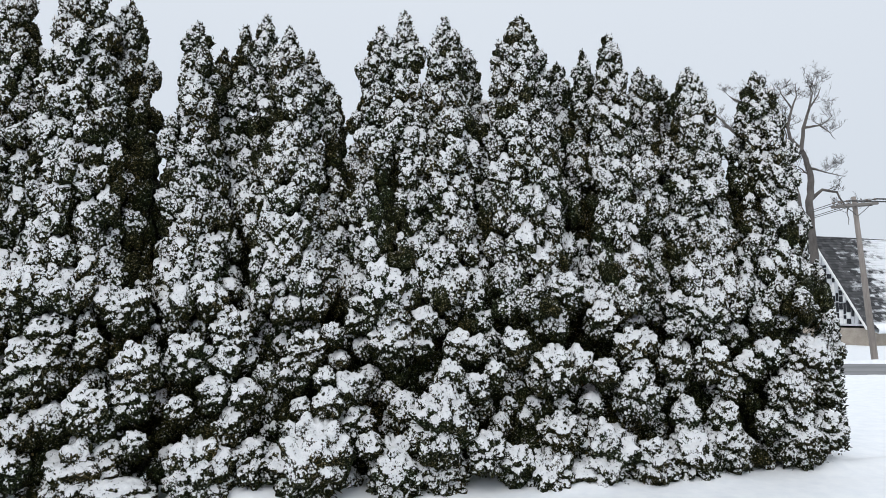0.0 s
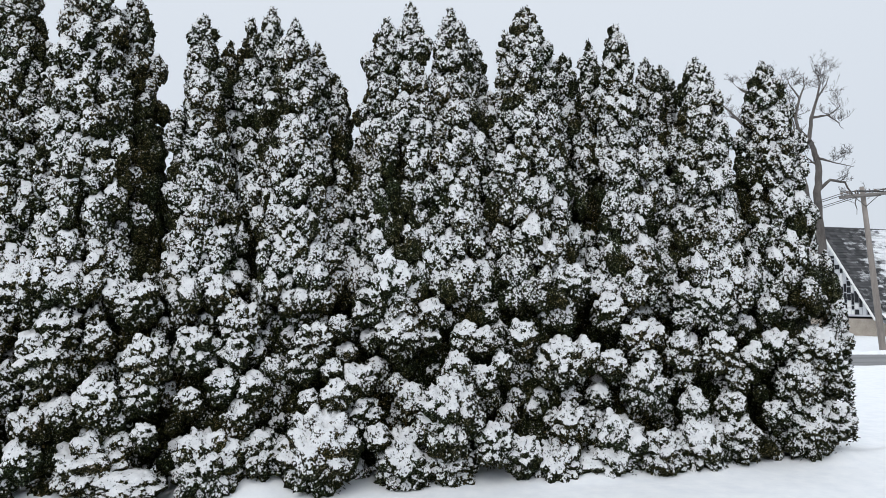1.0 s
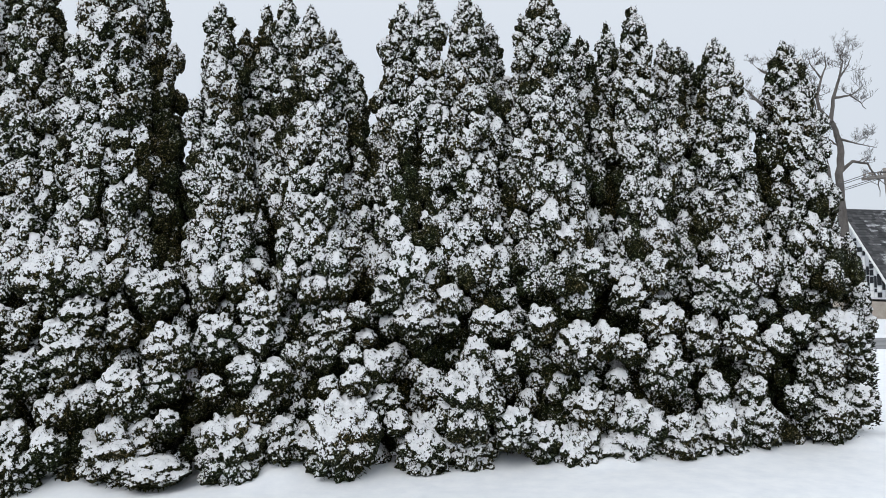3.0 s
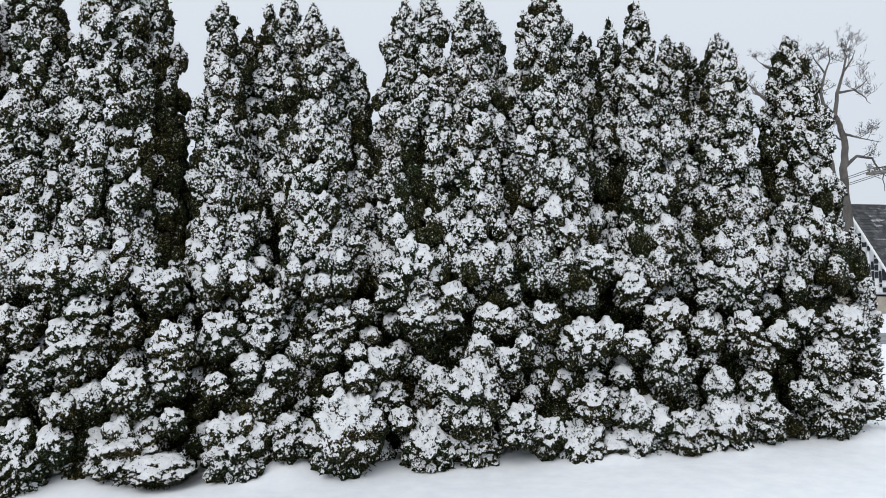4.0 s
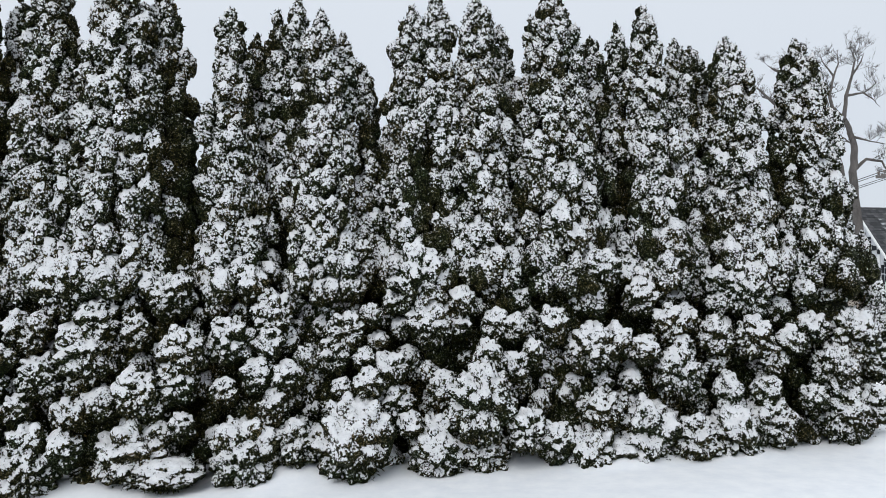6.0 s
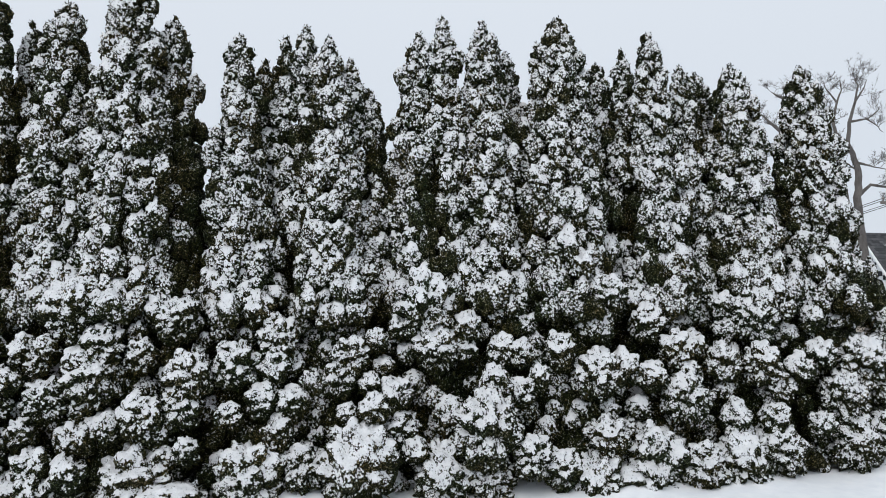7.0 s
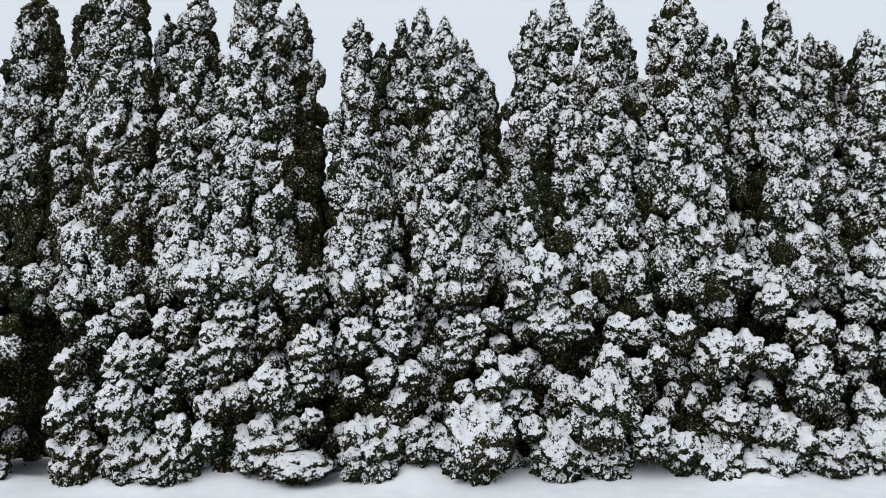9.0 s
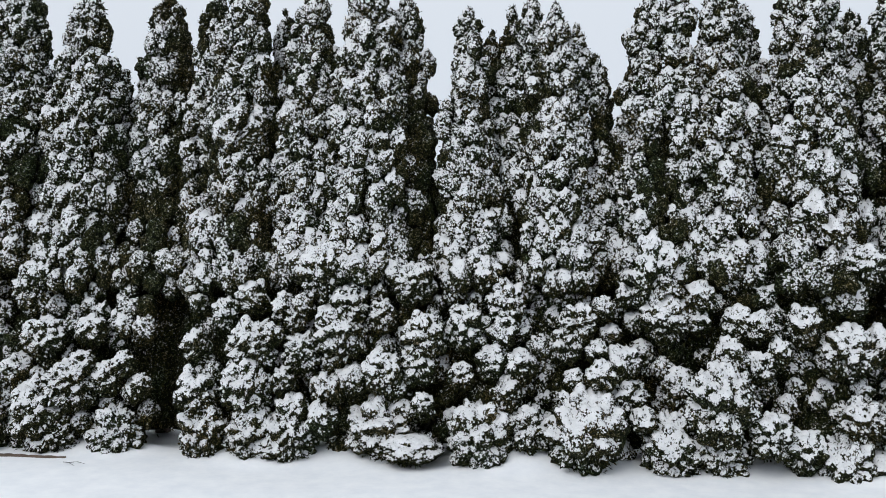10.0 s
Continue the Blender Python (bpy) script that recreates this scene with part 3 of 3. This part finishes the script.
# ---- bare trees across the road ----
def grow(v, f, tv, tf, p, d, length, r, depth, gen):
    """A limb that bends and forks; the finest ones go to the twigs."""
    steps = 4
    pts, radii = [p], [r]
    for i in range(steps):
        d = (d + Vector((gen.normal() * 0.16, gen.normal() * 0.16, gen.normal() * 0.12 + 0.05))).normalized()
        p = p + d * (length / steps)
        pts.append(p)
        radii.append(r * (1 - 0.55 * (i + 1) / steps))
    if r > 0.022:
        tube(v, f, pts, radii, 6)
    else:
        tube(tv, tf, pts, radii, 3)
    if depth <= 0:
        return
    for q in range(4):
        i = 1 + int(gen.integers(steps))
        turn = Vector((gen.normal(), gen.normal() * 0.7, gen.normal() * 0.5 + 0.35)).normalized()
        grow(v, f, tv, tf, pts[i], (d * 0.8 + turn * 0.75).normalized(), length * gen.uniform(0.45, 0.72), max(0.004, radii[i] * 0.58), depth - 1, gen)


def build_bare_tree(base, limbs, label, depth, seed):
    gen = np.random.default_rng(seed)
    t = thing("bare_tree", base, label, "tree")
    v, f, tv, tf = [], [], [], []
    o = Vector(base)
    for pts, r0, r1, many in limbs:
        pts = [Vector(p) - o for p in pts]
        fine = []
        for a, b in zip(pts, pts[1:]):
            fine += [a.lerp(b, k / 3) + Vector((gen.normal(), gen.normal(), 0)) * 0.015 for k in range(3)]
        fine.append(pts[-1])
        radii = np.linspace(r0, r1, len(fine))
        tube(v, f, fine, radii, 9)
        for _ in range(many):
            i = int(gen.integers(len(fine) // 3, len(fine)))
            away = Vector((gen.normal(), gen.normal() * 0.7, abs(gen.normal()) * 0.6 + 0.15)).normalized()
            grow(v, f, tv, tf, fine[i], away, gen.uniform(0.25, 0.55), max(0.008, radii[i] * 0.32), depth, gen)
    part("trunk", raw_mesh("trunk", v, f, GREY_BARK, True), t, "grey trunk and crooked limbs")
    part("twig_crown", raw_mesh("twig_crown", tv, tf, TWIG), t, "fine bare twigs", "stuff")


build_bare_tree((13.07, 26, 0), [
    ([(13.1, 26, -0.2), (13.07, 26, 1.4), (13.08, 26.0, 2.57), (12.99, 26.1, 4.11), (12.84, 25.9, 5.4), (13.0, 26.0, 6.14), (12.96, 26.1, 6.79), (12.66, 25.9, 7.21)], 0.19, 0.08, 2),
    ([(12.7, 26, 7.23), (12.32, 26.0, 7.66), (12.28, 26.1, 8.15), (12.35, 25.9, 8.72), (12.58, 26.0, 9.18), (12.62, 26.1, 9.68)], 0.075, 0.010, 7),
    ([(12.7, 26, 7.23), (12.79, 26.0, 8.03), (13.07, 26.1, 8.77), (13.1, 25.9, 9.29), (13.03, 26.0, 9.65)], 0.075, 0.010, 7),
    ([(12.82, 26, 8.07), (13.16, 26.0, 8.11), (13.51, 26.1, 8.2), (13.78, 25.9, 8.47)], 0.05, 0.01, 5),
    ([(13.36, 26, 8.15), (13.67, 26.0, 7.95), (13.96, 26.1, 7.68)], 0.03, 0.008, 3),
    ([(12.96, 26, 6.61), (13.22, 26.0, 6.55), (13.54, 26.1, 6.48), (14.15, 25.9, 6.29)], 0.05, 0.008, 5),
    ([(12.94, 26, 4.2), (12.59, 26.0, 5.22), (12.42, 26.1, 6.38), (12.16, 25.9, 7.17), (12.14, 26.0, 7.78), (12.1, 26.1, 8.56)], 0.085, 0.010, 6),
    ([(12.95, 26, 5.46), (13.37, 26.0, 5.84), (13.93, 26.1, 5.76), (14.16, 25.9, 5.2), (14.25, 26.0, 4.6)], 0.065, 0.008, 7),
    ([(12.4, 26, 8.74), (12.1, 26.0, 9.21), (12.02, 26.1, 9.56)], 0.035, 0.008, 5),
    ([(13.02, 26, 8.74), (13.33, 26.0, 9.21), (13.52, 26.1, 9.56)], 0.035, 0.008, 5),
], "large bare grey deciduous tree with crooked limbs beside a house", 3, 3)
build_bare_tree((13.11, 31, 0), [
    ([(13.11, 31.0, -0.2), (13.11, 31.0, 0.42), (13.15, 31.0, 5.12), (13.19, 31.1, 8.5)], 0.25, 0.16, 1),
    ([(13.15, 31.0, 8.48), (12.81, 31.0, 10.29), (12.48, 31.1, 10.5), (12.12, 30.9, 10.62)], 0.11, 0.012, 6),
    ([(13.15, 31.0, 8.48), (12.33, 31.0, 9.08), (11.86, 31.1, 9.6), (11.32, 30.9, 10.03)], 0.1, 0.012, 7),
    ([(13.12, 31.0, 7.51), (12.3, 31.0, 7.99), (11.92, 31.1, 8.45), (11.49, 30.9, 9.13)], 0.09, 0.012, 6),
    ([(13.15, 31.0, 8.48), (13.45, 31.0, 10.18), (13.4, 31.1, 10.6), (13.49, 30.9, 10.92)], 0.11, 0.012, 6),
    ([(13.24, 31.0, 8.96), (13.85, 31.0, 10.18), (14.13, 31.1, 10.6)], 0.09, 0.012, 6),
], "bare deciduous tree with fine twigs behind a hedge", 3, 8)


# ---- utility pole ----
def build_pole():
    base, top = Vector((13.66, 23.75, 0)), Vector((13.21, 23.75, 5.25))
    t = thing("utility_pole", base, "weathered wooden utility pole with a double crossarm", "pole")
    v, f = [], []
    way = top - base
    tube(v, f, [way * k for k in (-0.02, 0.25, 0.5, 0.75, 1.0)] + [way * 1.001], [0.105, 0.1, 0.09, 0.08, 0.07, 0.001], 14)
    part("shaft", raw_mesh("shaft", v, f, POLE_WOOD, True), t)
    for dy in (-0.16, 0.16):
        bm = bmesh.new()
        box(bm, 0, 0, 0, 1.34, 0.08, 0.085, 0.012)
        arm = part("crossarm", bm_mesh("crossarm", bm, ARM_WOOD), t, "grey wooden crossarm")
        arm.matrix_local = pose(way.x + 0.02, dy, 4.97, 0, -4, 0)
        for x in (-0.58, -0.32, 0.32, 0.58):
            iv, jf = [], []
            tube(iv, jf, [(x, 0, 0.05), (x, 0, 0.10), (x, 0, 0.105), (x, 0, 0.14), (x, 0, 0.165), (x, 0, 0.17)], [0.012, 0.012, 0.04, 0.045, 0.025, 0.002], 8)
            part("insulator", raw_mesh("insulator", iv, jf, PORCELAIN, True), arm)
    for x in (-0.45, 0.45):
        v, f = [], []
        tube(v, f, [(way.x + x, -0.2, 4.98), (way.x * 0.93, -0.14, 4.6)], [0.012, 0.012], 5)
        part("brace", raw_mesh("brace", v, f, CABLE), t)


build_pole()


def build_wire(a, b, sag, r, label):
    a, b = Vector(a), Vector(b)
    v, f = [], []
    pts = [(b - a) * (k / 24) + Vector((0, 0, -4 * sag * (k / 24) * (1 - k / 24))) for k in range(25)]
    tube(v, f, pts, [r] * 25, 5)
    ob = new("power_cable", raw_mesh("power_cable", v, f, CABLE, True))
    ob.location = a
    tagged(ob, label, "cable", "overhead cables")


for x in (-0.58, -0.32, 0.32, 0.58):
    build_wire((13.28 + x, 23.6, 5.13 + 0.07 * x), (38 + x, 23.2, 6.3), 0.5, 0.012, "thin dark overhead power cable on a wooden crossarm")
    build_wire((13.28 + x, 23.6, 5.13 + 0.07 * x), (9 + x, 62, 4.4), 0.5, 0.012, "thin dark overhead power cable running behind the hedge")
build_wire((13.1, 23.75, 3.9), (38, 23.6, 4.6), 0.5, 0.014, "lower dark communication cable on the pole")


# ---- house with a steep shingled roof across the road ----
def build_house():
    apex, foot = Vector((17.85, 36.0, 5.18)), Vector((18.78, 33.2, 0.78))
    ridge = Vector((0.94, 0.342, 0)).normalized()
    depth = Vector((0.342, -0.94, 0)).normalized()
    run = (foot - apex).dot(depth)
    base = Vector((apex.x, apex.y, 0))
    t = thing("house", base, "house with a steep dark shingled roof half covered in snow", "house")
    length = 15.0
    m = Matrix((ridge, depth, Vector((0, 0, 1)))).transposed().to_4x4()

    def place(ob):
        ob.matrix_local = m
        return ob

    rise, eave = apex.z, foot.z
    # low stone walls and the two gables
    bm = bmesh.new()
    box(bm, length / 2, 0, eave / 2 - 0.1, length - 0.5, 2 * run - 0.5, eave + 0.2)
    place(part("base_wall", bm_mesh("base_wall", bm, STONE), t, "tan stone base wall"))
    bm = bmesh.new()
    prism = [bm.verts.new((x, y, z)) for x in (0.25, length - 0.25) for y, z in ((-run + 0.25, eave + 0.1), (run - 0.25, eave + 0.1), (0, rise - 0.35))]
    for q in ((0, 1, 2), (3, 5, 4), (0, 3, 4, 1), (1, 4, 5, 2), (2, 5, 3, 0)):
        bm.faces.new([prism[k] for k in q])
    gable = place(part("gable_wall", bm_mesh("gable_wall", bm, GREY_PANEL), t, "pale grey gable wall with a mosaic of panes"))
    # mosaic of dark panes, grey and white panels in the gable
    gen = np.random.default_rng(5)
    y = -run + 0.5
    while y < run - 0.55:
        w = gen.uniform(0.16, 0.30)
        z = eave + 0.16
        while True:
            h = gen.uniform(0.16, 0.6)
            limit = eave + 0.1 + (rise - 0.45 - eave) * (1 - (max(abs(y), abs(y + w)) + 0.02) / run) + 0.02
            if z + h > limit:
                break
            kind = gen.random()
            bm = bmesh.new()
            box(bm, 0.235, y + w / 2, z + h / 2, 0.05, w - 0.05, h - 0.05, 0.006)
            mat = PANE if kind < 0.62 else GREY_PANEL if kind < 0.8 else WHITE_TRIM
            part("pane" if kind < 0.62 else "panel", bm_mesh("pane", bm, mat), gable).matrix_local = Matrix.Identity(4)
            z += h
        y += w
    # roof planes with courses of shingles
    slope = math.hypot(run, rise - eave)
    for sign in (1, -1):
        bm = bmesh.new()
        q = [(0, 0, rise), (length, 0, rise), (length, sign * run, eave), (0, sign * run, eave)]
        up = Vector((0, sign * (rise - eave), run)).normalized() * 0.1
        lo = [bm.verts.new(Vector(p) - up) for p in q]
        hi = [bm.verts.new(p) for p in q]
        bm.faces.new(lo)
        bm.faces.new(hi[::-1])
        for k in range(4):
            bm.faces.new((lo[k], lo[(k + 1) % 4], hi[(k + 1) % 4], hi[k]))
        roof = place(part("roof", bm_mesh("roof", bm, SHINGLE), t, "dark grey shingles with patches of snow"))
        if sign == 1:
            n = Vector((0, rise - eave, run)).normalized()
            v, f = [], []
            rows = 34
            for j in range(rows):
                x = -0.12 * (j % 2)
                while x < length:
                    w = 0.24
                    a, b = max(0.02, x), min(length - 0.02, x + w - 0.015)
                    if b > a:
                        k0, k1 = j / rows, min(1.0, (j + 1.12) / rows)
                        lift = 0.02 + gen.uniform(0, 0.012)
                        c = [Vector((a, run * k0, rise - (rise - eave) * k0)) + n * 0.004, Vector((b, run * k0, rise - (rise - eave) * k0)) + n * 0.004]
                        e = [Vector((b, run * k1, rise - (rise - eave) * k1)) + n * lift, Vector((a, run * k1, rise - (rise - eave) * k1)) + n * lift]
                        i = len(v)
                        v += c + e + [e[0] - n * lift, e[1] - n * lift]
                        f += [(i, i + 1, i + 2, i + 3), (i + 3, i + 2, i + 4, i + 5)]
                    x += w
            part("shingle_layer", raw_mesh("shingle_layer", v, f, SHINGLE), roof, kind="stuff").matrix_local = Matrix.Identity(4)
        # white board along the sloping edge
        bm = bmesh.new()
        p, q = Vector((-0.03, 0, rise + 0.0)), Vector((-0.03, sign * (run + 0.02), eave - 0.02))
        d = (q - p).normalized()
        nn = Vector((0, -d.z * sign, d.y * sign)).normalized() * 0.08
        ring = [bm.verts.new(c + off) for off in (Vector((-0.03, 0, 0)), Vector((0.03, 0, 0))) for c in (p, q, q - nn, p - nn)]
        for k in ((0, 1, 2, 3), (7, 6, 5, 4), (0, 4, 5, 1), (1, 5, 6, 2), (2, 6, 7, 3), (3, 7, 4, 0)):
            bm.faces.new([ring[i] for i in k])
        place(part("barge_board", bm_mesh("barge_board", bm, WHITE_TRIM), t, "white board along the roof edge"))
    # snow that slid to the foot of the roof
    bm = bmesh.new()
    prev = None
    for k in range(60):
        x = 0.3 + k * (length - 0.3) / 59
        g = 0.12 + 0.05 * noise.noise((x * 0.9, 2, 2))
        ring = [bm.verts.new((x, run + dy * (1 + g), eave + dz + g * sc)) for dy, dz, sc in ((-0.15, 0.24, 0.4), (0.10, 0.04, 1.0), (0.30, -0.12, 0.4), (0.22, -0.22, 0), (-0.05, -0.12, 0))]
        if prev:
            for i in range(5):
                bm.faces.new((prev[i], ring[i], ring[(i + 1) % 5], prev[(i + 1) % 5]))
        prev = ring
    place(part("eave_snow", bm_mesh("eave_snow", bm, SNOW, True), t, "white snow along the eave"))


build_house()


# ---- a strip of bare turf and twigs at the hedge's foot ----
def build_bare_strip():
    c = np.array((-6.20, 5.20, 0.0))
    bm = bmesh.new()
    rows = []
    for k in range(31):
        x = -0.55 + 1.1 * k / 30
        wide = 0.05 * (1 - abs(x / 0.58) ** 3) * (0.7 + 0.6 * noise.noise((x * 5, 0.3, 0.9)))
        p = c + x * ALONG
        g = ground_height(p[0], p[1])
        rows.append([bm.verts.new(Vector(p + o * OUT) + Vector((0, 0, g + h + 0.012 * noise.noise((x * 14, o * 30, 2))))) for o, h in ((-wide, -0.01), (-wide * 0.4, 0.016), (wide * 0.4, 0.02), (wide, -0.01))])
    for a, b in zip(rows, rows[1:]):
        for i in range(3):
            bm.faces.new((a[i], b[i], b[i + 1], a[i + 1]))
    ob = new("bare_turf", bm_mesh("bare_turf", bm, BARK, True))
    tagged(ob, "narrow strip of bare brown turf showing through the snow", "turf", kind="stuff")
    gen = np.random.default_rng(4)
    for k in range(4):
        p = c + gen.uniform(-0.8, 0.8) * ALONG + gen.uniform(0.03, 0.35) * OUT
        z = ground_height(p[0], p[1]) + 0.008
        d = ALONG * gen.normal() + OUT * gen.normal() * 0.4
        d = unit(d) * gen.uniform(0.08, 0.22)
        v, f = [], []
        tube(v, f, [(0, 0, 0), tuple(d * 0.5 + np.array((0, 0, 0.012))), tuple(d)], [0.003, 0.0025, 0.001], 5)
        t = new("fallen_twig", raw_mesh("fallen_twig", v, f, TWIG, True))
        t.location = (p[0], p[1], z)
        tagged(t, "small brown twig lying on the snow", "twig", "fallen twigs")


build_bare_strip()
